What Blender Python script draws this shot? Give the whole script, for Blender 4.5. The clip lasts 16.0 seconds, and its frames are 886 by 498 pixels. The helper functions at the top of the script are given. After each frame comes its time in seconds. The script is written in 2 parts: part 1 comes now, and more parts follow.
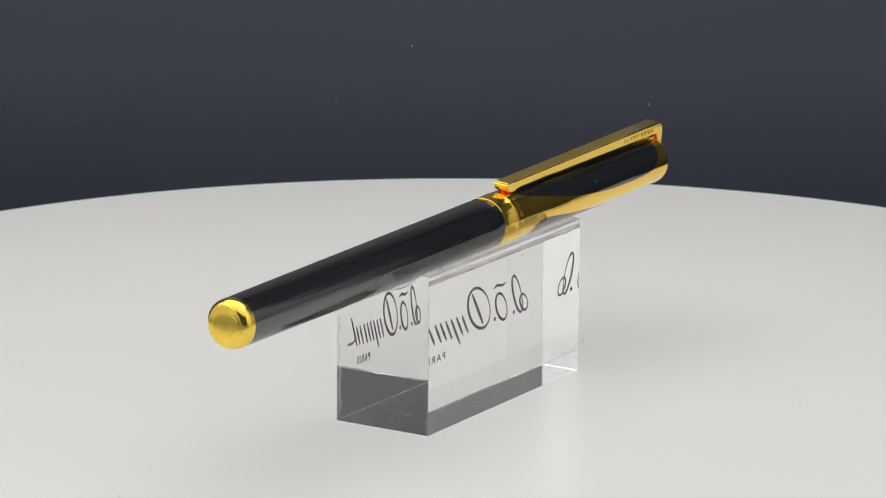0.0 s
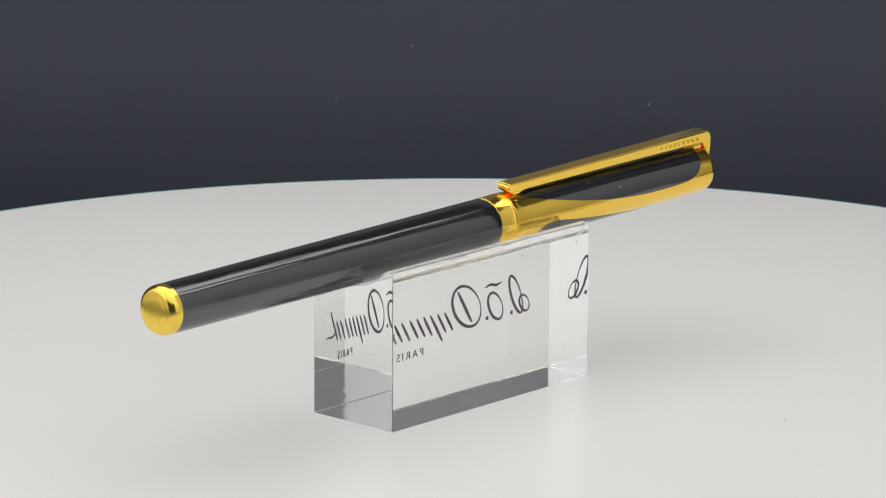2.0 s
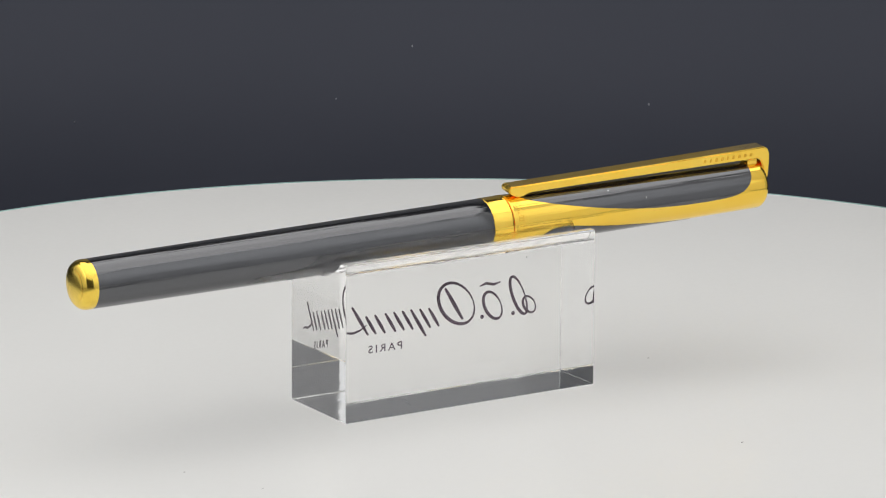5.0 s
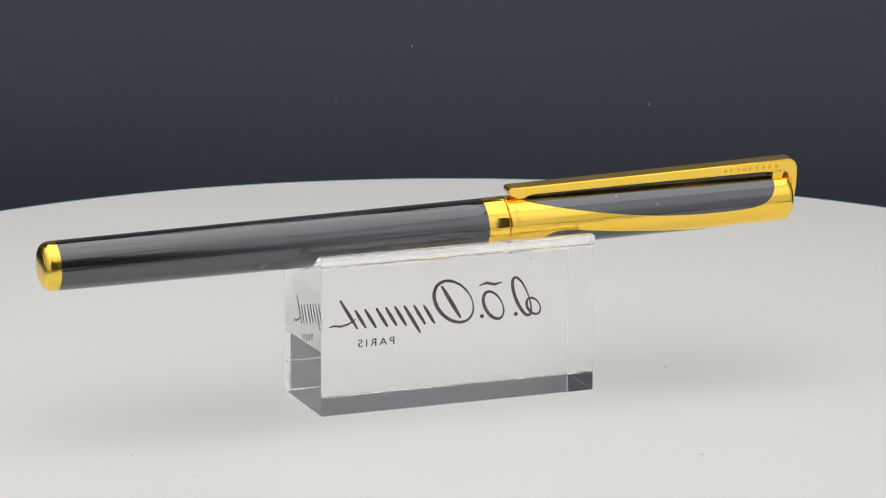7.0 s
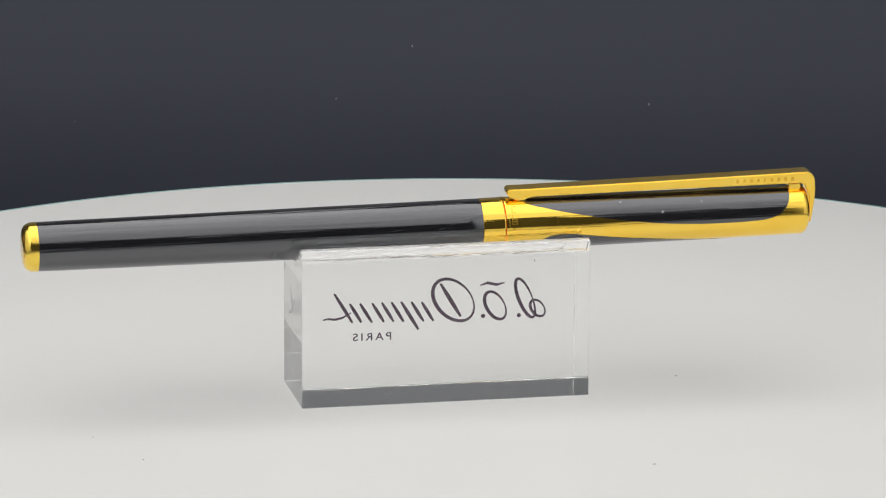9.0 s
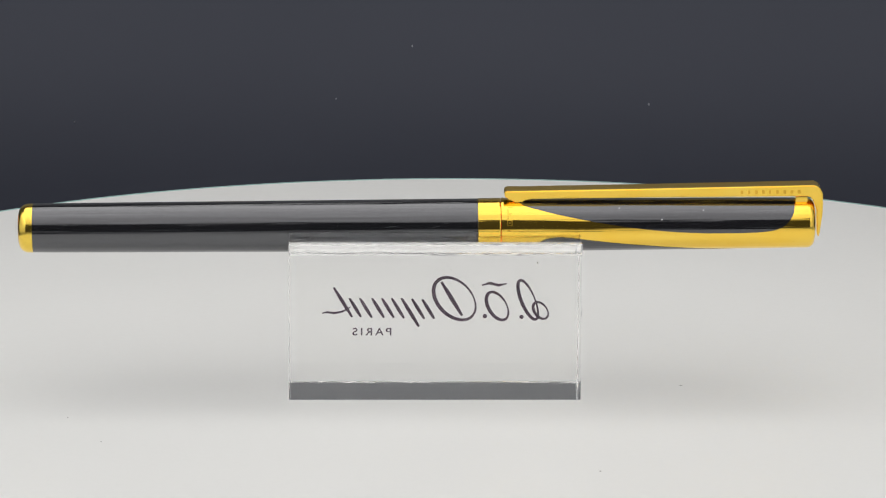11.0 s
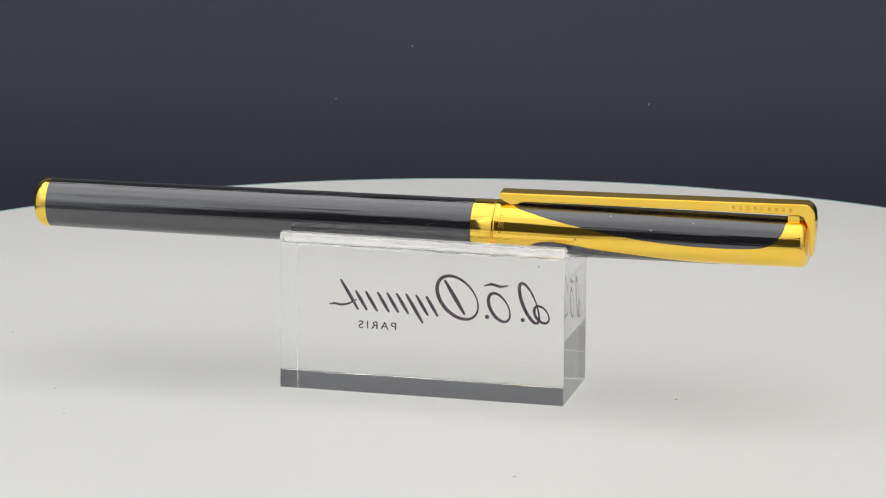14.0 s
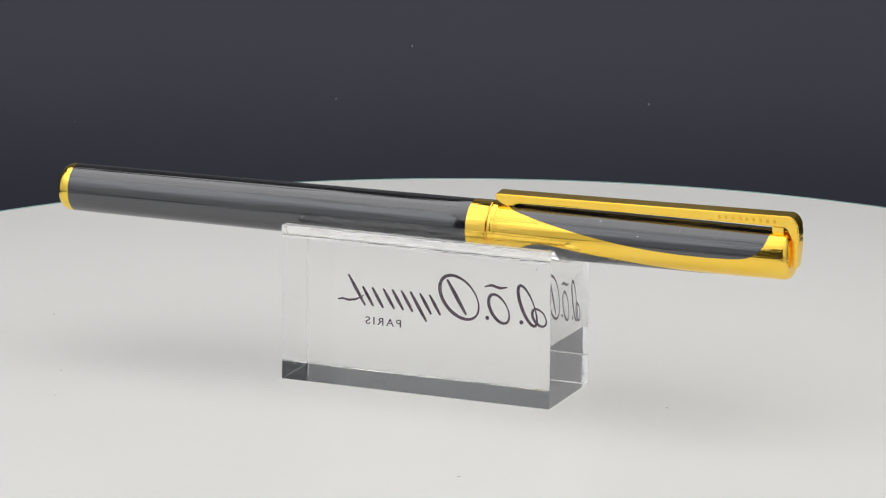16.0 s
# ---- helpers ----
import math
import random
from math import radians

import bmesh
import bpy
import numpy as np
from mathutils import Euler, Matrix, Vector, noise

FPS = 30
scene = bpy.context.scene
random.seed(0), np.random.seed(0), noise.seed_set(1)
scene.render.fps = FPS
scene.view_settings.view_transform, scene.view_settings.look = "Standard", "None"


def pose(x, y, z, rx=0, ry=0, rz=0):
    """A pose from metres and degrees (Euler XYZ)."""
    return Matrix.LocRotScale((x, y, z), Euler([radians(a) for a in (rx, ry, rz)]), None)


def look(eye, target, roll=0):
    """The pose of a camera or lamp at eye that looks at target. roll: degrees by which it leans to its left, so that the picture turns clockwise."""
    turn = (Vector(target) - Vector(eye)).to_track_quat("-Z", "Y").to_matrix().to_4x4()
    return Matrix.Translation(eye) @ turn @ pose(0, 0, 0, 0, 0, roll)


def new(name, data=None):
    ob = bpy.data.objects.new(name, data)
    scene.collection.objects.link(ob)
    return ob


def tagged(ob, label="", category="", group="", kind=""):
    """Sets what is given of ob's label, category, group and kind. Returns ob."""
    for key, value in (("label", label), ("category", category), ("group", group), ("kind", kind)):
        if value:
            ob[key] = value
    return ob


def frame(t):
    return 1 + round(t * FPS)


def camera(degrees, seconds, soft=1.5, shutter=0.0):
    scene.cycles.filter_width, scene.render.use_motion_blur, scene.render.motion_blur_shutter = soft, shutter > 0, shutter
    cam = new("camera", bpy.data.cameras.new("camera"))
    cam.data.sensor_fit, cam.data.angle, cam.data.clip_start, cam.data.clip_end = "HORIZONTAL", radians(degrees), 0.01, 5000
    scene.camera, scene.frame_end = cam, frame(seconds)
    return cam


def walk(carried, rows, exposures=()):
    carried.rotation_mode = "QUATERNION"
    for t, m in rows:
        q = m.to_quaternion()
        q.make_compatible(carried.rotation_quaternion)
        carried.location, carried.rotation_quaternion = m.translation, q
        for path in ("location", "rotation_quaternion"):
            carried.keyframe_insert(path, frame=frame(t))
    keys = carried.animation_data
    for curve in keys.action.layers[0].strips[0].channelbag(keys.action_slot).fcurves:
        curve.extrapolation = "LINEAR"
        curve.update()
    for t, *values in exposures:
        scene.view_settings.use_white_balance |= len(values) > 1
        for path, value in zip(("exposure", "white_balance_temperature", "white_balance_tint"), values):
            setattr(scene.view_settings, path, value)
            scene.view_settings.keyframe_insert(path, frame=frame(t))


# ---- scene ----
E_X, E_Y, E_Z = -0.0, -0.8488, 0.2342
cam = camera(9.97, 16.0, soft=1.2)
CAM_POSE = (Matrix.Translation((E_X, E_Y, E_Z)) @ Matrix.Rotation(0.0070266, 4, "Z")
            @ Matrix.Rotation(math.pi / 2 - 0.24289, 4, "X") @ Matrix.Rotation(0.0062318, 4, "Z"))
walk(cam, [(0.0, CAM_POSE), (16.0, CAM_POSE)])

# ---- light: a photo tent with lit top and side panels, open to the front ----
world = bpy.data.worlds.new("studio_air")
scene.world = world
world.use_nodes = True
world.node_tree.nodes["Background"].inputs[0].default_value = (0.8, 0.8, 0.85, 1)
world.node_tree.nodes["Background"].inputs[1].default_value = 0.06


def soft_light(name, eye, target, width, depth, watts, colour):
    data = bpy.data.lights.new(name, "AREA")
    data.shape, data.size, data.size_y, data.energy, data.color = "RECTANGLE", width, depth, watts, colour
    ob = new(name, data)
    ob.matrix_world = look(eye, target)
    return ob


# the lit top of the tent in five strips, brightest over the rear and fading to the front opening
for y, watts in ((-0.730, 0.51), (-0.492, 0.64), (-0.253, 0.84), (-0.014, 1.02), (0.225, 1.12)):
    soft_light("tent_top_light", (0.0, y, 0.52), (0.0, y, 0.0), 0.80, 0.239, watts, (0.992, 0.98, 0.955))
# left side panels, and shorter, dimmer ones on the right
for high, tall, watts in ((0.40, 0.22, 0.52), (0.225, 0.13, 0.16), (0.065, 0.19, 0.10)):
    soft_light("tent_side_light", (-0.40, -0.21, high), (0, -0.21, high), 0.72, tall, watts, (0.95, 0.98, 1.0))
for high, tall, watts in ((0.40, 0.22, 0.19), (0.225, 0.13, 0.09), (0.065, 0.19, 0.07)):
    soft_light("tent_side_light", (0.40, -0.30, high), (0, -0.30, high), 0.46, tall, watts, (0.95, 0.98, 1.0))
scene.view_settings.exposure = 0.0
scene.cycles.max_bounces, scene.cycles.transmission_bounces, scene.cycles.glossy_bounces = 32, 32, 16

MM = 0.001
# turn of the table in degrees, by seconds
TURN = [(0, 58.89), (0.5, 56.23), (1, 53.56), (1.5, 50.88), (2, 48.20), (2.5, 45.52), (3, 42.85), (3.5, 40.20), (4, 37.58),
        (4.5, 34.99), (5, 32.41), (5.5, 29.83), (6, 27.26), (6.5, 24.70), (7, 22.13), (7.5, 19.56), (8, 17.00), (8.5, 14.45),
        (9, 11.90), (9.5, 9.36), (10, 6.82), (10.5, 4.28), (11, 1.74), (11.5, -0.80), (12, -3.31), (12.5, -5.78), (13, -8.21),
        (13.5, -10.60), (14, -12.96), (14.5, -15.29), (15, -17.59), (15.5, -19.88), (16, -22.16)]
BLOCK_X, BLOCK_Y = -32.46 * MM, -10.18 * MM      # front left foot of the block on the table at zero turn
BLOCK_W, BLOCK_D, BLOCK_H = 50.0 * MM, 18.15 * MM, 27.50 * MM
TABLE_R = 157.7 * MM
TABLE_Z = -0.25 * MM                               # height of the table top


# ---- materials ----
def material(name, base, rough=0.5, metal=0.0, ior=1.5, spec=0.5):
    m = bpy.data.materials.new(name)
    m.use_nodes = True
    b = m.node_tree.nodes["Principled BSDF"]
    b.inputs["Base Color"].default_value = (*base, 1)
    b.inputs["Roughness"].default_value = rough
    b.inputs["Metallic"].default_value = metal
    b.inputs["IOR"].default_value = ior
    b.inputs["Specular IOR Level"].default_value = spec
    return m, m.node_tree.nodes, m.node_tree.links, b


def noise_tex(nodes, links, scale, detail=4.0, rough=0.6, stretch=None):
    n = nodes.new("ShaderNodeTexNoise")
    n.inputs["Scale"].default_value, n.inputs["Detail"].default_value, n.inputs["Roughness"].default_value = scale, detail, rough
    c = nodes.new("ShaderNodeTexCoord")
    if stretch:
        mp = nodes.new("ShaderNodeMapping")
        mp.inputs["Scale"].default_value = stretch
        links.new(c.outputs["Object"], mp.inputs["Vector"])
        links.new(mp.outputs[0], n.inputs["Vector"])
    else:
        links.new(c.outputs["Object"], n.inputs["Vector"])
    return n


def remap(nodes, links, src, lo, hi, a=0.3, b=0.7):
    r = nodes.new("ShaderNodeMapRange")
    r.inputs["From Min"].default_value, r.inputs["From Max"].default_value = a, b
    r.inputs["To Min"].default_value, r.inputs["To Max"].default_value = lo, hi
    links.new(src, r.inputs["Value"])
    return r.outputs[0]


def tint(nodes, links, src, low, high, a=0.3, b=0.7):
    r = nodes.new("ShaderNodeValToRGB")
    r.color_ramp.elements[0].position, r.color_ramp.elements[1].position = a, b
    r.color_ramp.elements[0].color, r.color_ramp.elements[1].color = (*low, 1), (*high, 1)
    links.new(src, r.inputs[0])
    return r.outputs[0]


def bump(nodes, links, bsdf, src, strength, dist):
    b = nodes.new("ShaderNodeBump")
    b.inputs["Strength"].default_value, b.inputs["Distance"].default_value = strength, dist
    links.new(src, b.inputs["Height"])
    links.new(b.outputs[0], bsdf.inputs["Normal"])


def make_lacquer():
    m, n, l, b = material("black_lacquer", (0.006, 0.006, 0.008), 0.09, 0, 2.12, 0.5)
    b.inputs["Specular Tint"].default_value = (0.94, 0.95, 1.0, 1)
    big = noise_tex(n, l, 90, 3)
    l.new(remap(n, l, big.outputs[0], 0.085, 0.14), b.inputs["Roughness"])
    fine = noise_tex(n, l, 2600, 2, stretch=(0.15, 1, 1))
    l.new(tint(n, l, fine.outputs[0], (0.005, 0.005, 0.006), (0.009, 0.009, 0.011)), b.inputs["Base Color"])
    streak = noise_tex(n, l, 1100, 2, 0.5, (0.02, 1, 1))
    bump(n, l, b, streak.outputs[0], 0.28, 0.0004)
    return m


def make_gold():
    m, n, l, b = material("polished_gold", (1.0, 0.67, 0.12), 0.1, 1.0)
    big = noise_tex(n, l, 160, 4)
    l.new(tint(n, l, big.outputs[0], (1.0, 0.64, 0.085), (1.0, 0.68, 0.115)), b.inputs["Base Color"])
    fine = noise_tex(n, l, 3000, 2, stretch=(0.08, 1, 1))
    l.new(remap(n, l, fine.outputs[0], 0.07, 0.14), b.inputs["Roughness"])
    streak = noise_tex(n, l, 1000, 2, 0.5, (0.03, 1, 1))
    bump(n, l, b, streak.outputs[0], 0.28, 0.0004)
    return m


def make_acrylic():
    m, n, l, b = material("clear_acrylic", (0.99, 0.99, 0.985), 0.0, 0, 1.49)
    b.inputs["Transmission Weight"].default_value = 1.0
    return m


def make_acrylic_edge():
    m, n, l, b = material("eased_acrylic_edge", (0.985, 0.985, 0.985), 0.12, 0, 1.49)
    b.inputs["Transmission Weight"].default_value = 0.94
    rub = noise_tex(n, l, 1800, 3)
    l.new(remap(n, l, rub.outputs[0], 0.12, 0.22), b.inputs["Roughness"])
    return m


def make_acrylic_foot():
    m, n, l, b = material("sawn_acrylic_foot", (0.985, 0.985, 0.985), 0.02, 0, 1.49)
    b.inputs["Transmission Weight"].default_value = 1.0
    ripple = noise_tex(n, l, 210, 3, 0.5, (0.7, 1.3, 1))
    bump(n, l, b, ripple.outputs[0], 0.45, 0.0004)
    patch = noise_tex(n, l, 180, 3)
    l.new(remap(n, l, patch.outputs[0], 0.11, 0.17, 0.2, 0.8), b.inputs["Roughness"])
    return m


def make_table_white():
    m, n, l, b = material("white_gloss_plastic", (0.8, 0.8, 0.79), 0.32, 0, 1.45)
    big = noise_tex(n, l, 9, 3)
    l.new(tint(n, l, big.outputs[0], (0.782, 0.779, 0.766), (0.81, 0.805, 0.792)), b.inputs["Base Color"])
    fine = noise_tex(n, l, 700, 3)
    l.new(remap(n, l, fine.outputs[0], 0.28, 0.38), b.inputs["Roughness"])
    return m


def make_dark_paper():
    m, n, l, b = material("charcoal_paper", (0.048, 0.053, 0.068), 0.42, 0, 1.45, 0.38)
    b.inputs["Specular Tint"].default_value = (0.81, 0.848, 1.0, 1)
    big = noise_tex(n, l, 7, 4)
    l.new(tint(n, l, big.outputs[0], (0.0218, 0.0238, 0.0342), (0.0278, 0.0299, 0.0410)), b.inputs["Base Color"])
    fine = noise_tex(n, l, 900, 4)
    bump(n, l, b, fine.outputs[0], 0.04, 0.0004)
    return m


def make_plain(name, base, rough, lo=0.9, hi=1.1, scale=60.0, metal=0.0):
    m, n, l, b = material(name, base, rough, metal)
    big = noise_tex(n, l, scale, 4)
    l.new(tint(n, l, big.outputs[0], tuple(c * lo for c in base), tuple(min(1, c * hi) for c in base)), b.inputs["Base Color"])
    return m


LACQUER, GOLD, ACRYLIC = make_lacquer(), make_gold(), make_acrylic()
ACRYLIC_EDGE = make_acrylic_edge()
ACRYLIC_FOOT = make_acrylic_foot()
TABLE_WHITE, PAPER = make_table_white(), make_dark_paper()
INK = make_plain("dark_ink", (0.092, 0.056, 0.086), 0.6)
GOLD_SATIN = make_plain("satin_gold", (0.97, 0.66, 0.11), 0.16, metal=1.0, scale=900)
GOLD_DARK = make_plain("engraved_gold", (0.88, 0.53, 0.07), 0.3, metal=1.0)
BASE_GREY = make_plain("grey_plastic", (0.10, 0.10, 0.105), 0.5)
WALL_PAINT = make_plain("grey_wall_paint", (0.34, 0.34, 0.35), 0.8, scale=4)
TENT_CLOTH = make_plain("white_tent_cloth", (0.78, 0.78, 0.78), 0.85, 0.97, 1.03, 12)
FLAG_GREY = make_plain("grey_flag_cloth", (0.085, 0.092, 0.108), 0.85, scale=12)
BACK_CLOTH = make_plain("grey_back_cloth", (0.27, 0.275, 0.29), 0.85, scale=12)
DUST_WHITE = make_plain("dust_lint", (0.75, 0.75, 0.75), 0.9, scale=900)
SCRATCH = make_plain("scratched_lacquer", (0.16, 0.16, 0.17), 0.6, scale=900)
LINT = make_plain("grey_lint", (0.22, 0.22, 0.24), 0.9, scale=900)
DUST_DARK = make_plain("dark_dust", (0.42, 0.41, 0.40), 0.9, scale=900)
EDGE_TEAL = make_plain("tinted_edge", (0.34, 0.52, 0.50), 0.25)


# ---- builders ----
def part(name, bm, mat, parent=None, label="", smooth=True, m=None):
    me = bpy.data.meshes.new(name)
    bmesh.ops.recalc_face_normals(bm, faces=bm.faces)
    if smooth:
        for f in bm.faces:
            f.smooth = True
        for e in bm.edges:
            if len(e.link_faces) == 2 and e.calc_face_angle(0) > radians(32):
                e.smooth = False
    bm.to_mesh(me)
    bm.free()
    me.materials.append(mat)
    ob = new(name, me)
    if parent is not None:
        ob.parent = parent
    if m is not None:
        ob.matrix_basis = m
    if label:
        tagged(ob, label)
    return ob


def lathe_x(profile, seg=96):
    """A body of revolution round the x axis from (x, r) pairs, closed at r = 0."""
    bm = bmesh.new()
    rings = []
    for x, r in profile:
        if r < 1e-9:
            rings.append([bm.verts.new((x, 0, 0))])
        else:
            rings.append([bm.verts.new((x, r * math.sin(a), r * math.cos(a))) for a in (2 * math.pi * k / seg for k in range(seg))])
    for a, b in zip(rings, rings[1:]):
        for k in range(seg):
            j = (k + 1) % seg
            if len(a) == 1:
                bm.faces.new((a[0], b[j], b[k]))
            elif len(b) == 1:
                bm.faces.new((a[k], a[j], b[0]))
            else:
                bm.faces.new((a[k], a[j], b[j], b[k]))
    return bm


def lathe_z(profile, seg=96):
    bm = lathe_x([(z, r) for r, z in profile], seg)
    bmesh.ops.rotate(bm, verts=bm.verts, matrix=Matrix.Rotation(-math.pi / 2, 3, "Y"))
    return bm


def prism(outline, lo, hi, axis="y", bevel=0.0, seg=2, arris=0):
    """An outline of (a, b) pairs pushed out along one axis: y gives (a, *, b), x gives (*, a, b)."""
    bm = bmesh.new()
    def at(a, b, d):
        return (a, d, b) if axis == "y" else (d, a, b) if axis == "x" else (a, b, d)
    low = [bm.verts.new(at(a, b, lo)) for a, b in outline]
    high = [bm.verts.new(at(a, b, hi)) for a, b in outline]
    n = len(outline)
    bm.faces.new(low)
    bm.faces.new(high[::-1])
    for k in range(n):
        bm.faces.new((low[k], high[k], high[(k + 1) % n], low[(k + 1) % n]))
    bmesh.ops.recalc_face_normals(bm, faces=bm.faces)
    if bevel:
        edges = [e for e in bm.edges if e.calc_face_angle(0) > radians(35)]
        made = bmesh.ops.bevel(bm, geom=edges, offset=bevel, segments=seg, affect="EDGES", clamp_overlap=True)
        for f in made["faces"]:
            f.material_index = arris
    return bm


# ---- setting ----
def build_setting():
    # desk and backdrop: one sheet of dark paper that sweeps up behind the table
    bm = bmesh.new()
    line = [(0.02, -0.055), (0.1, -0.055), (SWEEP_Y, -0.055)]
    for k in range(1, 49):
        a = k / 48 * radians(62)
        line.append((SWEEP_Y + SWEEP_R * math.sin(a), -0.055 + SWEEP_R * (1 - math.cos(a))))
    y, z = line[-1]
    rows = [[bm.verts.new((x, yy, zz)) for x in (-0.41, -0.2, 0, 0.2, 0.41)] for yy, zz in line]
    for a, b in zip(rows, rows[1:]):
        for k in range(4):
            bm.faces.new((a[k], a[k + 1], b[k + 1], b[k]))
    drop = part("backdrop", bm, PAPER)
    drop.modifiers.new("thickness", "SOLIDIFY").thickness = -0.002
    tagged(drop, "dark charcoal paper sweep under and behind the turntable", "backdrop", kind="structure")
    for x, a, size in ((40.0, 38.6, 0.35), (-15.9, 44.6, 0.3), (-33.6, 39.0, 0.3), (-94.8, 36.2, 0.3)):
        bm = bmesh.new()
        spot = Vector((x * MM, SWEEP_Y + SWEEP_R * math.sin(radians(a)), -0.055 + SWEEP_R * (1 - math.cos(radians(a)))))
        bmesh.ops.create_icosphere(bm, subdivisions=1, radius=size * MM, matrix=Matrix.Translation(spot) @ Matrix.Rotation(radians(a + x), 4, "X") @ Matrix.Diagonal((0.7, 1.6, 0.5, 1)))
        part("lint", bm, LINT, drop, "tiny pale lint")
    def slab(name, lo, hi, label, paint):
        bm = bmesh.new()
        bmesh.ops.create_cube(bm, size=1, matrix=Matrix.LocRotScale((Vector(lo) + Vector(hi)) / 2, None, Vector(hi) - Vector(lo)))
        tagged(part(name, bm, paint, smooth=False), label, name.split("_")[0], kind="structure")
    slab("floor", (-0.7, -0.75, -0.095), (0.7, 0.62, -0.0575), "pale grey desk top under the turntable", WALL_PAINT)
    slab("wall_north", (-0.43, 0.56, -0.0575), (0.43, 0.565, 0.56), "grey cloth back of a photo tent", BACK_CLOTH)
    for name, lo, hi in (("wall_west", -0.43, -0.425), ("wall_east", 0.425, 0.43)):
        slab(name + "_1", (lo, -0.60, -0.0575), (hi, 0.15, 0.56), "white cloth side of a photo tent", TENT_CLOTH)
        slab(name + "_2", (lo, 0.15, -0.0575), (hi, 0.56, 0.33), "dark grey flag at the side of the tent", FLAG_GREY)
        slab(name + "_3", (lo, 0.15, 0.33), (hi, 0.56, 0.56), "dark grey flag at the side of the tent", FLAG_GREY)


SWEEP_Y, SWEEP_R = 0.22, 0.16


def build_turntable():
    thing = new("turntable")
    tagged(thing, "round white glossy rotating display turntable with thin rim", "turntable")
    R = TABLE_R
    prof = [(0.0, 0.0), (R * 0.5, 0.0), (R - 1.2 * MM, 0.0)]
    prof += [(R - 1.2 * MM + 1.0 * MM * math.sin(a), -1.0 * MM + 1.0 * MM * math.cos(a)) for a in (radians(d) for d in (20, 45, 70, 90))]
    prof += [(R - 0.2 * MM, -7 * MM), (R - 1.2 * MM, -8 * MM), (0.0, -8 * MM)]
    part("disc", lathe_z(prof, 256), TABLE_WHITE, thing)
    edge = [(R - 1.1 * MM, -0.2 * MM), (R - 1.1 * MM, 0.03 * MM), (R - 0.45 * MM, 0.03 * MM), (R - 0.3 * MM, -0.2 * MM)]
    part("rim_band", lathe_z(edge, 256), EDGE_TEAL, thing, "pale teal tinted edge band")
    part("base", lathe_z([(0, -8.2 * MM), (120 * MM, -8.2 * MM), (124 * MM, -12 * MM), (124 * MM, -50 * MM), (120 * MM, -54.6 * MM), (0, -54.6 * MM)], 128),
         BASE_GREY, thing, "dark grey plastic turntable base")
    for x, y, size in ((18.7, -53.3, 0.2), (-88.6, 13.2, 0.16), (-69.7, -21.2, 0.14), (35.4, -0.8, 0.2), (-63.4, -35.9, 0.14)):
        bm = bmesh.new()
        bmesh.ops.create_icosphere(bm, subdivisions=1, radius=size * MM, matrix=Matrix.Translation((x * MM, y * MM, 0.05 * MM)) @ Matrix.Diagonal((1.4, 0.8, 0.35, 1)))
        part("dust_speck", bm, DUST_DARK, thing, "tiny dark dust speck")
    return thing


# ---- the clear block ----
def block_outline():
    """Profile in y and z: flat rims and a round channel along the top."""
    mid, depth, channel = BLOCK_D / 2, 24.05 * MM, 9.62 * MM
    zc = depth + channel
    half = math.sqrt(channel ** 2 - (zc - BLOCK_H) ** 2)
    a0 = math.asin(half / channel)
    soft = 0.42 * MM
    ease = [(soft * (1 - math.cos(a)), soft * (1 - math.sin(a))) for a in (radians(d) for d in (0, 22, 45, 68, 90))]
    pts = [(0, 0), (BLOCK_D, 0)] + [(BLOCK_D - u, BLOCK_H - v) for u, v in ease]
    for k in range(121):
        a = a0 - 2 * a0 * k / 120
        pts.append((mid + channel * math.sin(a), zc - channel * math.cos(a)))
    pts += [(u, BLOCK_H - v) for u, v in reversed(ease)]
    return pts


MARK_LIFT = 0.25      # millimetres from the drawn heights of the mark to the foot


def stroke(bm, pts, width, y, thin=None):
    """A flat printed stroke with round ends through (x, z) points in millimetres."""
    n = len(pts)
    left, right = [], []
    for k, (x, z) in enumerate(pts):
        x0, z0 = pts[max(k - 1, 0)]
        x1, z1 = pts[min(k + 1, n - 1)]
        d = Vector((x1 - x0, z1 - z0)).normalized()
        u = k / (n - 1)
        w = width if thin is None else thin + (width - thin) * math.sin(math.pi * u)
        left.append((x - d.y * w / 2, z + d.x * w / 2))
        right.append((x + d.y * w / 2, z - d.x * w / 2))
    va = [bm.verts.new((x * MM, y, (z + MARK_LIFT) * MM)) for x, z in left]
    vb = [bm.verts.new((x * MM, y, (z + MARK_LIFT) * MM)) for x, z in right]
    for k in range(n - 1):
        bm.faces.new((va[k], va[k + 1], vb[k + 1], vb[k]))


def arc(cx, cz, rx, rz, a0, a1, lean=0.0, n=28):
    out = []
    for k in range(n + 1):
        a = radians(a0 + (a1 - a0) * k / n)
        x, z = rx * math.cos(a), rz * math.sin(a)
        out.append((cx + x - lean * z, cz + z))
    return out


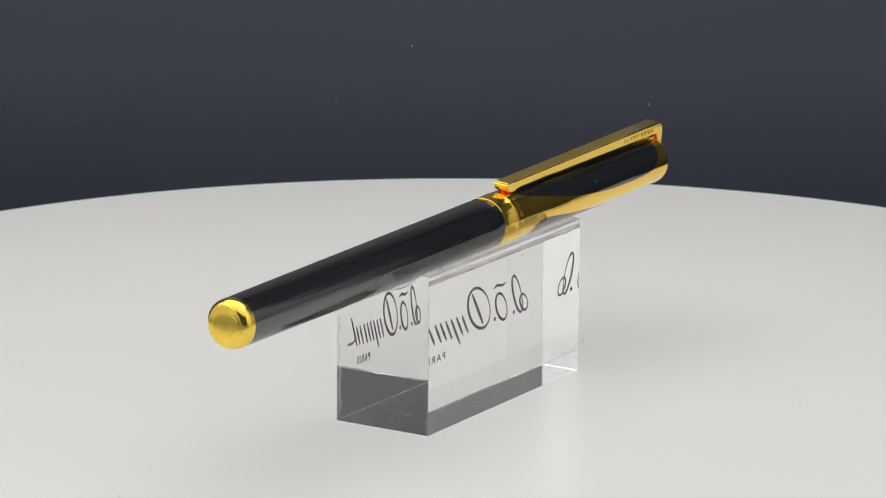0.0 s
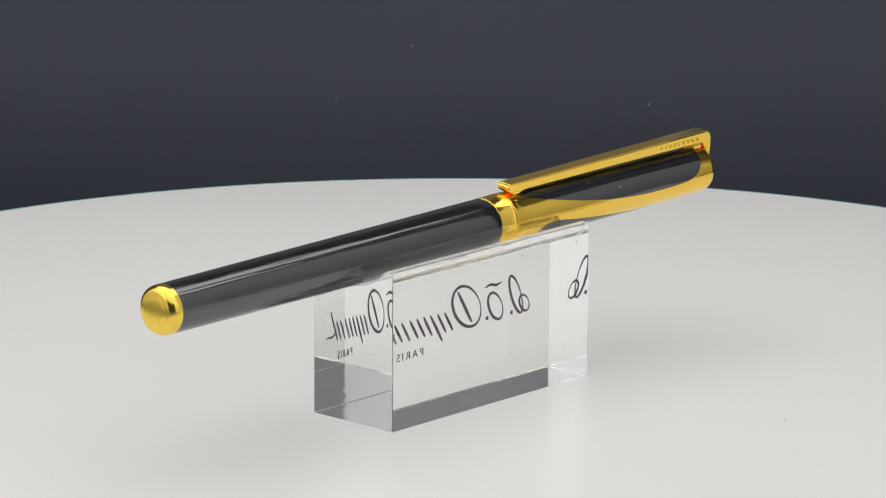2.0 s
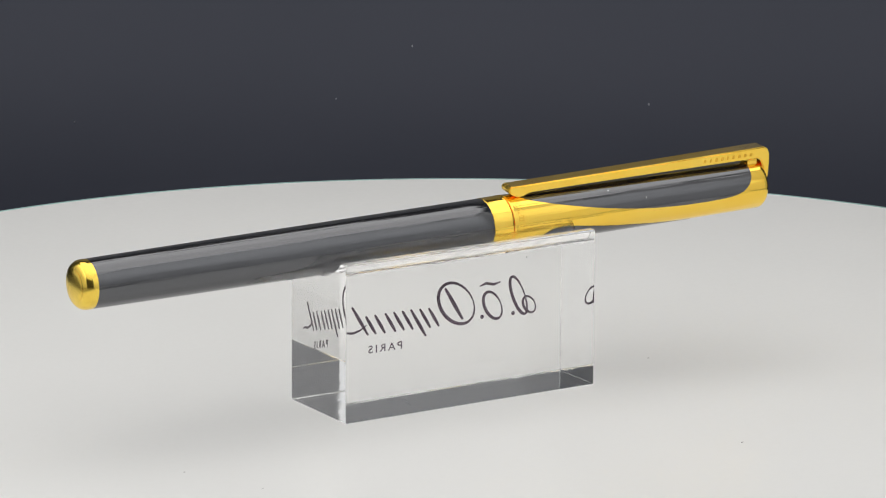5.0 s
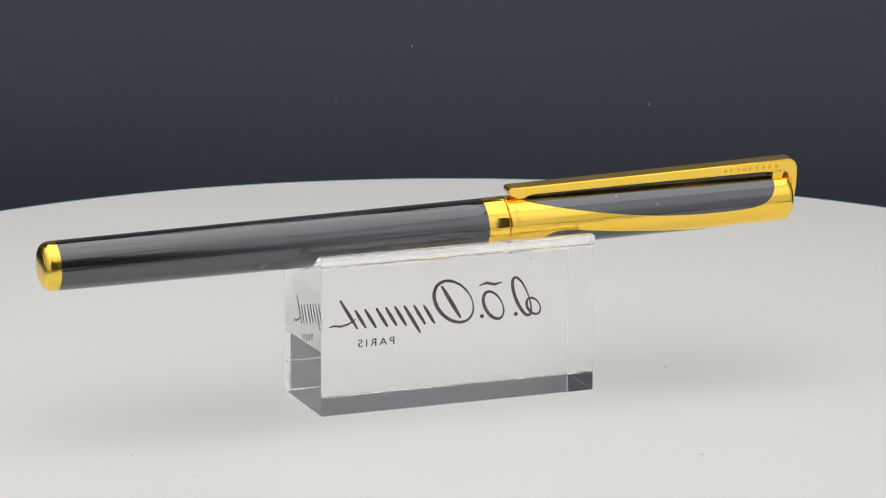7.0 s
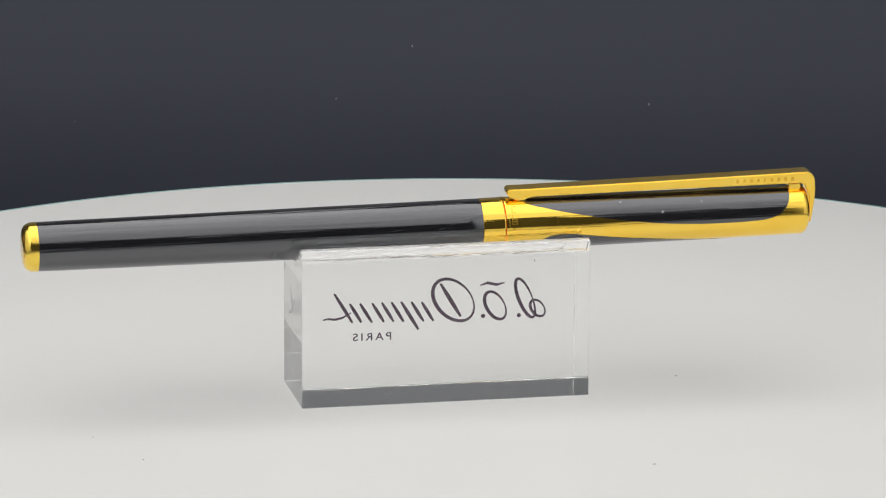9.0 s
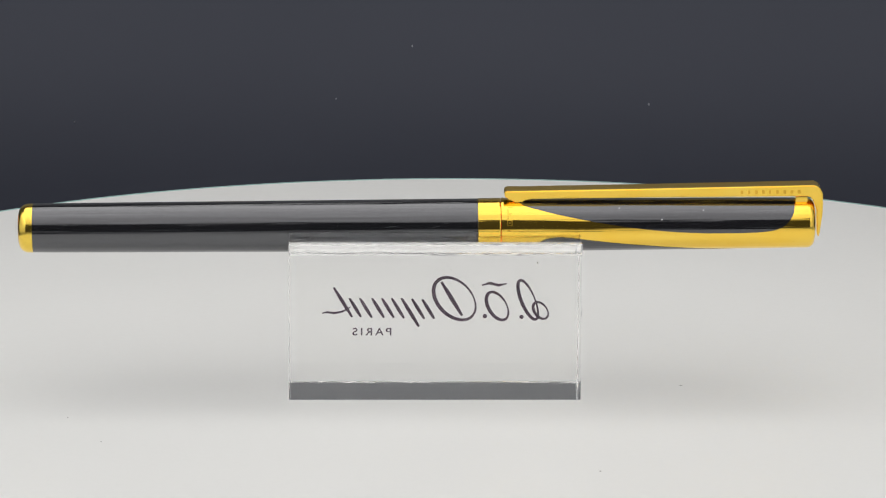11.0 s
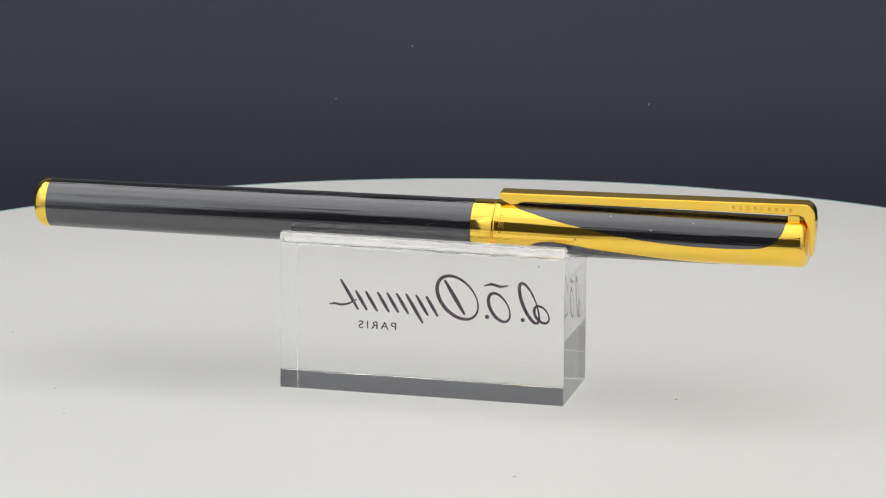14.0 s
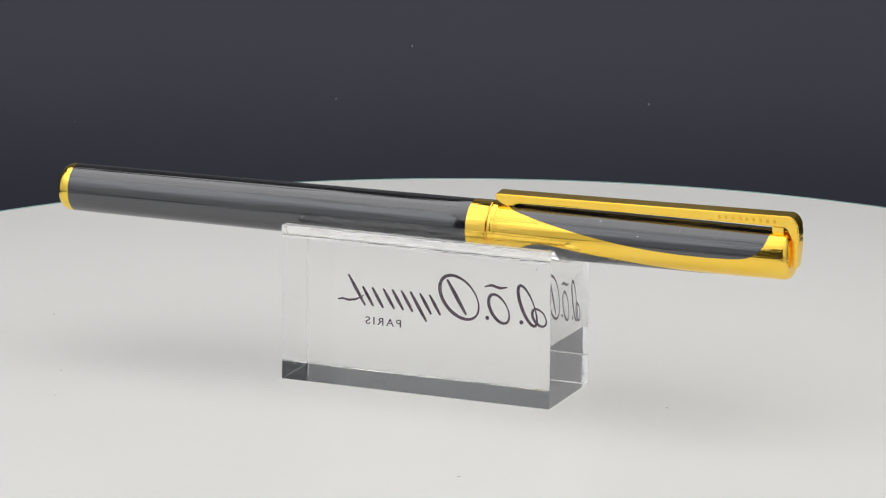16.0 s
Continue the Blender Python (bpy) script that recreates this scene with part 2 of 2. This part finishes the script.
def build_block():
    thing = new("display_block")
    tagged(thing, "clear acrylic pen stand block with channel top on turntable", "display stand")
    body = part("body", prism(block_outline(), 0, BLOCK_W, "x", 0.10 * MM, 1, 1), ACRYLIC, thing, "clear polished acrylic body", smooth=False)
    body.data.materials.append(ACRYLIC_EDGE)
    body.data.materials.append(ACRYLIC_FOOT)
    for f in body.data.polygons:
        if f.normal.z < -0.99 and f.material_index == 0:
            f.material_index = 2
        elif f.normal.z > 0.2 and f.center.z > BLOCK_H - 0.45 * MM and not 1.6 * MM < f.center.y < BLOCK_D - 1.6 * MM:
            f.material_index = 1      # the worn flat rims beside the channel
    body.visible_shadow = False
    y = BLOCK_D - 0.03 * MM
    # the maker's mark as plain slanted bars, rings and dots
    for x, top, foot, w in ((7.7, 16.6, 11.3, 0.62), (10.4, 14.7, 11.3, 0.62), (12.2, 14.7, 11.2, 0.62), (14.3, 14.7, 11.2, 0.62), (16.0, 14.7, 11.2, 0.62),
                            (17.7, 14.7, 11.1, 0.62), (19.4, 14.7, 9.6, 0.66), (21.2, 14.6, 11.0, 0.62), (23.0, 14.5, 11.0, 0.62), (26.3, 17.6, 11.6, 0.74)):
        bm = bmesh.new()
        stroke(bm, [(x + (top - foot) * 0.6 * k / 8, top + (foot - top) * k / 8) for k in range(9)], w, y, w * 0.55)
        part("mark_bar", bm, INK, thing, "dark printed slanted bar")
    for x, z, rx, rz, w in ((28.6, 14.6, 3.4, 3.8, 0.66), (36.0, 13.3, 1.7, 2.5, 0.62), (41.3, 14.4, 1.25, 3.5, 0.62), (43.5, 12.5, 1.2, 1.5, 0.5)):
        bm = bmesh.new()
        stroke(bm, arc(x, z, rx, rz, 0, 360, 0.36), w, y - 0.004 * MM, 0.24)
        part("mark_ring", bm, INK, thing, "dark printed slanted ring")
    for line, w in ((((5.7, 12.0), (6.6, 12.2), (7.8, 12.0), (9.2, 12.3), (10.6, 13.1)), 0.42), (((33.3, 17.0), (34.6, 17.4), (36.2, 17.0), (37.6, 17.3)), 0.55)):
        bm = bmesh.new()
        stroke(bm, line, w, y - 0.008 * MM, 0.2)
        part("mark_swash", bm, INK, thing, "thin dark printed curved bar")
    for x, z in ((33.85, 11.5), (40.2, 11.35)):
        bm = bmesh.new()
        bmesh.ops.create_circle(bm, cap_ends=True, radius=0.38 * MM, segments=16, matrix=Matrix.Translation((x * MM, y - 0.002 * MM, (z + MARK_LIFT) * MM)) @ Matrix.Rotation(math.pi / 2, 4, "X"))
        part("mark_dot", bm, INK, thing, "dark printed dot")
    bm = bmesh.new()
    bmesh.ops.create_circle(bm, cap_ends=True, radius=0.13 * MM, segments=10, matrix=Matrix.Translation((42.9 * MM, y, 21.25 * MM)) @ Matrix.Rotation(math.pi / 2, 4, "X") @ Matrix.Diagonal((1, 1.8, 1, 1)))
    part("ink_speck", bm, DUST_WHITE, thing, "tiny grey speck")
    # nicks along the rear foot edge and hairlines in the foot
    rng = random.Random(4)
    for k in range(5):
        bm = bmesh.new()
        bmesh.ops.create_icosphere(bm, subdivisions=1, radius=1.0, matrix=Matrix.Translation((rng.uniform(4, 47) * MM, BLOCK_D - 0.12 * MM, 0.14 * MM)) @ Matrix.Diagonal((rng.uniform(0.15, 0.5) * MM, 0.06 * MM, 0.07 * MM, 1)))
        part("edge_nick", bm, ACRYLIC_EDGE, thing, "small pale nick")
    for k in range(9):
        bm = bmesh.new()
        x, d, turn = rng.uniform(4, 46) * MM, rng.uniform(3, 15) * MM, rng.uniform(0, math.pi)
        dx, dy, w = math.cos(turn) * rng.uniform(0.3, 0.9) * MM, math.sin(turn) * rng.uniform(0.5, 1.6) * MM, 0.03 * MM
        bm.faces.new([bm.verts.new((x + u * dx - v * dy / 20, d + u * dy + v * w, 0.03 * MM)) for u, v in ((-1, -1), (1, -1), (1, 1), (-1, 1))])
        part("hairline", bm, LINT, thing, "faint pale hairline", smooth=False)
    # the small word, read from behind the block
    curve = bpy.data.curves.new("word", "FONT")
    curve.body, curve.size, curve.align_x, curve.space_character = "PARIS", 1.80 * MM, "CENTER", 1.38
    curve.offset = 0.02 * MM
    holder = new("word", curve)
    me = bpy.data.meshes.new_from_object(holder.evaluated_get(bpy.context.evaluated_depsgraph_get()))
    bpy.data.objects.remove(holder)
    me.materials.clear()
    me.materials.append(INK)
    word = new("printed_word", me)
    word.parent = thing
    word.matrix_basis = Matrix.Translation((14.35 * MM, y, 8.30 * MM)) @ Matrix.Rotation(math.pi, 4, "Z") @ Matrix.Rotation(math.pi / 2, 4, "X") @ Matrix.Diagonal((1.18, 1.06, 1, 1))
    tagged(word, "small dark printed word PARIS")
    return thing


# ---- the pen ----
PEN_X, PEN_Z, PEN_SLOPE = 25.0, 28.42, 0.0094      # middle of the pen over the block, millimetres


def interp(table, x):
    return float(np.interp(x, [a for a, _ in table], [b for _, b in table]))


CAP_R = [(37.2, 4.60), (50, 4.51), (62, 4.43), (72, 4.40), (80, 4.36), (88.9, 4.30)]


def smooth_table(table, n):
    xs = np.array([a for a, _ in table]); ys = np.array([b for _, b in table])
    s = np.concatenate([[0], np.cumsum(np.hypot(np.diff(xs), np.diff(ys) * 0.08))])
    u = np.linspace(0, s[-1], n)
    x, v = np.interp(u, s, xs), np.interp(u, s, ys)
    for _ in range(3):
        x[1:-1] = (x[:-2] + 2 * x[1:-1] + x[2:]) / 4
        v[1:-1] = (v[:-2] + 2 * v[1:-1] + v[2:]) / 4
    return x, v


def panel(table, middle, lift=0.03, thick=0.25):
    """A lacquer inlay on the cap: half-width in degrees along x, laid a hair proud of the gold."""
    bm = bmesh.new()
    x, half = smooth_table(table, 90)
    cols = 48
    grid = []
    for xx, h in zip(x, half):
        r = (interp(CAP_R, xx) + lift) * MM
        row = []
        for k in range(cols + 1):
            a = radians(middle - h + 2 * h * k / cols)
            row.append(bm.verts.new(((xx - PEN_X) * MM, -r * math.sin(a), r * math.cos(a))))
        grid.append(row)
    for a, b in zip(grid, grid[1:]):
        for k in range(cols):
            bm.faces.new((a[k], a[k + 1], b[k + 1], b[k]))
    return bm


def build_pen():
    thing = new("fountain_pen")
    tagged(thing, "black lacquer and gold capped fountain pen lying on clear block", "pen")
    def prof(pts):
        return [((x - PEN_X) * MM, r * MM) for x, r in pts]
    barrel = [(-43.95, 0), (-43.95, 4.0), (-43.85, 4.18)] + [(-43.5 + k * 3.8, 4.21 + 0.33 * (k / 20) ** 0.95) for k in range(1, 20)] + [(32.3, 4.54), (32.4, 4.5), (32.4, 0)]
    part("barrel", lathe_x(prof(barrel)), LACQUER, thing, "glossy black lacquer barrel")
    end = [(-43.8, 0), (-43.8, 4.14), (-43.85, 4.22), (-44.4, 4.21)]
    end += [(-44.5 - 1.72 * math.sin(a), 2.75 + 1.46 * math.cos(a)) for a in (radians(d) for d in range(0, 91, 6))]
    end += [(-46.25, 2.6), (-46.25, 0)]
    end_ob = part("end_cap", lathe_x(prof(end)), GOLD_SATIN, thing, "polished gold rounded end cap")
    part("end_disc", lathe_x(prof([(-46.2, 0), (-46.2, 2.72), (-46.25, 2.78), (-46.29, 2.7), (-46.36, 2.0), (-46.41, 1.0), (-46.42, 0)])), GOLD_SATIN, end_ob, "slightly domed gold end disc")
    ring = [(32.38, 0), (32.38, 4.5), (32.45, 4.58), (35.9, 4.60), (36.1, 4.66), (36.26, 4.60), (36.29, 4.47), (36.29, 0)]
    part("ring", lathe_x(prof(ring)), GOLD, thing, "polished gold barrel ring")
    cap = [(36.35, 0), (36.35, 4.47), (36.40, 4.62), (36.6, 4.66), (36.9, 4.63), *CAP_R]
    cap += [(88.9 + 1.3 * math.sin(a), 3.0 + 1.3 * math.cos(a)) for a in (radians(d) for d in range(10, 91, 10))] + [(90.3, 2.0), (90.32, 0)]
    cap_ob = part("cap", lathe_x(prof(cap), 128), GOLD, thing, "polished gold cap with black inlays")
    top = [(39.0, 8), (39.4, 24), (40.4, 34), (43, 44), (45.3, 53), (48, 61), (50.7, 68), (52.8, 73.5), (55.9, 80), (58.5, 85), (62, 91), (66.2, 96), (71.2, 99.5),
           (76.6, 100), (80.5, 98.5), (82.6, 96), (84.2, 90), (85.2, 81), (86.0, 69), (86.5, 55), (86.7, 36), (86.8, 10)]
    part("top_inlay", panel([(x, max(h - 5.5, 4)) for x, h in top], 0), LACQUER, cap_ob, "black lacquer leaf-shaped inlay")
    low = [(41.9, 8), (42.1, 40), (42.6, 61), (44, 71), (46, 75), (48, 73), (52.8, 63), (57.6, 53), (62.5, 44), (67, 34), (72, 22), (76, 10), (78, 2)]
    part("bottom_inlay", panel([(x, h + 5.5) for x, h in low], 180), LACQUER, cap_ob, "black lacquer tapered inlay underneath")
    # clip: a square bar with a rounded foot at its tip, bent down over the cap's end
    def zc(x, z):      # height over the block to the pen's own axis
        return z - (PEN_Z + PEN_SLOPE * (x - PEN_X))
    side = [(37.25, 35.08), (36.95, 34.85), (36.88, 34.35), (37.15, 33.9), (37.9, 33.4), (38.8, 33.03), (39.8, 32.95), (40.6, 33.4), (41.6, 33.62), (60, 33.9), (86.8, 34.15), (88.9, 34.2), (89.6, 33.9), (90.0, 33.0),
            (90.45, 31.8), (90.6, 27.6), (90.85, 26.7), (91.1, 27.4), (91.55, 31.0), (91.6, 33.2), (91.5, 34.7), (91.0, 35.75), (90.1, 36.25), (76.7, 35.92), (60, 35.53), (40, 35.1)]
    outline = [((x - PEN_X) * MM, zc(x, z) * MM) for x, z in side]
    bar = prism(outline, -1.42 * MM, 1.42 * MM, "y", 0.22 * MM, 3)
    for v in bar.verts:      # the sides draw in towards the cap
        top = zc(v.co.x / MM + PEN_X, 35.1 + 0.0187 * (v.co.x / MM + PEN_X - 40)) * MM
        v.co.y *= 1 - 0.10 * max(0.0, min(1.0, (top - v.co.z) / (1.7 * MM)))
    clip = part("clip", bar, GOLD, thing, "straight polished gold spring clip")
    hinge = [((x - PEN_X) * MM, zc(x, z) * MM) for x, z in ((86.9, 32.4), (88.9, 32.4), (88.9, 34.1), (86.9, 34.08))]
    part("hinge_block", prism(hinge, -1.2 * MM, 1.2 * MM, "y", 0.08 * MM), GOLD, clip)
    # engraving on the clip's side and by the cap's lip, plain bars
    for k, w in enumerate((0.45, 0.4, 0.5, 0.5, 0.3, 0.45, 0.5, 0.5, 0.55)):
        x = 77.4 + k * 1.22
        z = 34.98 + (x - 78) * 0.012
        o = [((a - PEN_X) * MM, zc(x, b) * MM) for a, b in ((x, z - 0.35), (x + w, z - 0.35), (x + w, z + 0.3), (x, z + 0.3))]
        part("engraved_bar", prism(o, -1.385 * MM, -1.33 * MM, "y"), GOLD_DARK, clip, smooth=False)
    for a0, dx, w, h in ((30, 0.55, 0.9, 3.0), (36, 0.5, 0.25, 9), (46, 0.45, 0.8, 3.0), (52, 0.5, 0.22, 7),
                         (61, 0.45, 0.9, 1.8), (72, 0.45, 0.9, 1.8), (61, 0.45, 0.16, 12), (61, 1.2, 0.16, 12), (65.5, 0.75, 0.3, 3.5), (82, 0.5, 0.5, 3)):
        bm = bmesh.new()
        grid = []
        for u in (0, 1):
            x = 36.9 + dx + u * w
            r = (interp(CAP_R, x) + 0.012) * MM
            grid.append([bm.verts.new(((x - PEN_X) * MM, -r * math.sin(radians(a0 + v * h / 4)), r * math.cos(radians(a0 + v * h / 4)))) for v in range(5)])
        for v in range(4):
            bm.faces.new((grid[0][v], grid[1][v], grid[1][v + 1], grid[0][v + 1]))
        part("hallmark_bar", bm, GOLD_DARK, cap_ob, smooth=False)
    for line in (((16.4, 76), (17.2, 74), (18.2, 73), (19.2, 78.5), (20.2, 84.5)), ((24.6, 77), (25.2, 75), (25.7, 73)), ((26.6, 67), (27.3, 66.5)), ((29.2, 74), (29.8, 75.5))):
        bm = bmesh.new()
        pts = []
        for x, a in line:
            r = (4.21 + 0.33 * ((x + 43.5) / 76) ** 0.95 + 0.012) * MM
            pts.append([bm.verts.new(((x - PEN_X + o) * MM, -r * math.sin(radians(a + o * 8)), r * math.cos(radians(a + o * 8)))) for o in (-0.03, 0.03)])
        for a, b in zip(pts, pts[1:]):
            bm.faces.new((a[0], a[1], b[1], b[0]))
        part("scratch", bm, SCRATCH, thing, "pale hairline scratch", smooth=False)
    for x, a, size in ((63.8, 62.5, 0.11), (56.6, 34, 0.10), (8.4, 70, 0.04), (71.0, 41, 0.05)):
        r = (interp(CAP_R, x) + 0.06 if x > 37 else 4.21 + 0.33 * ((x + 43.5) / 76) ** 0.95 + 0.02) * MM
        bm = bmesh.new()
        bmesh.ops.create_icosphere(bm, subdivisions=1, radius=size * MM, matrix=Matrix.Translation(((x - PEN_X) * MM, -r * math.sin(radians(a)), r * math.cos(radians(a)))) @ Matrix.Diagonal((1.3, 1, 0.6, 1)))
        part("dust_speck", bm, DUST_WHITE, thing, "tiny pale dust speck")
    return thing


build_setting()
turntable = build_turntable()
block = build_block()
pen = build_pen()


def motions():
    spots = ((turntable, Matrix.Translation((0, 0, TABLE_Z))),
             (block, Matrix.Translation((BLOCK_X, BLOCK_Y, TABLE_Z + 0.00003))),
             (pen, Matrix.Translation((BLOCK_X + PEN_X * MM, BLOCK_Y + 9.05 * MM, PEN_Z * MM)) @ Matrix.Rotation(-0.0055, 4, "Z") @ Matrix.Rotation(-math.atan(PEN_SLOPE), 4, "Y") @ Matrix.Rotation(radians(5.5), 4, "X")))
    for thing, spot in spots:
        walk(thing, [(t, Matrix.Rotation(radians(a), 4, "Z") @ spot) for t, a in TURN])


motions()
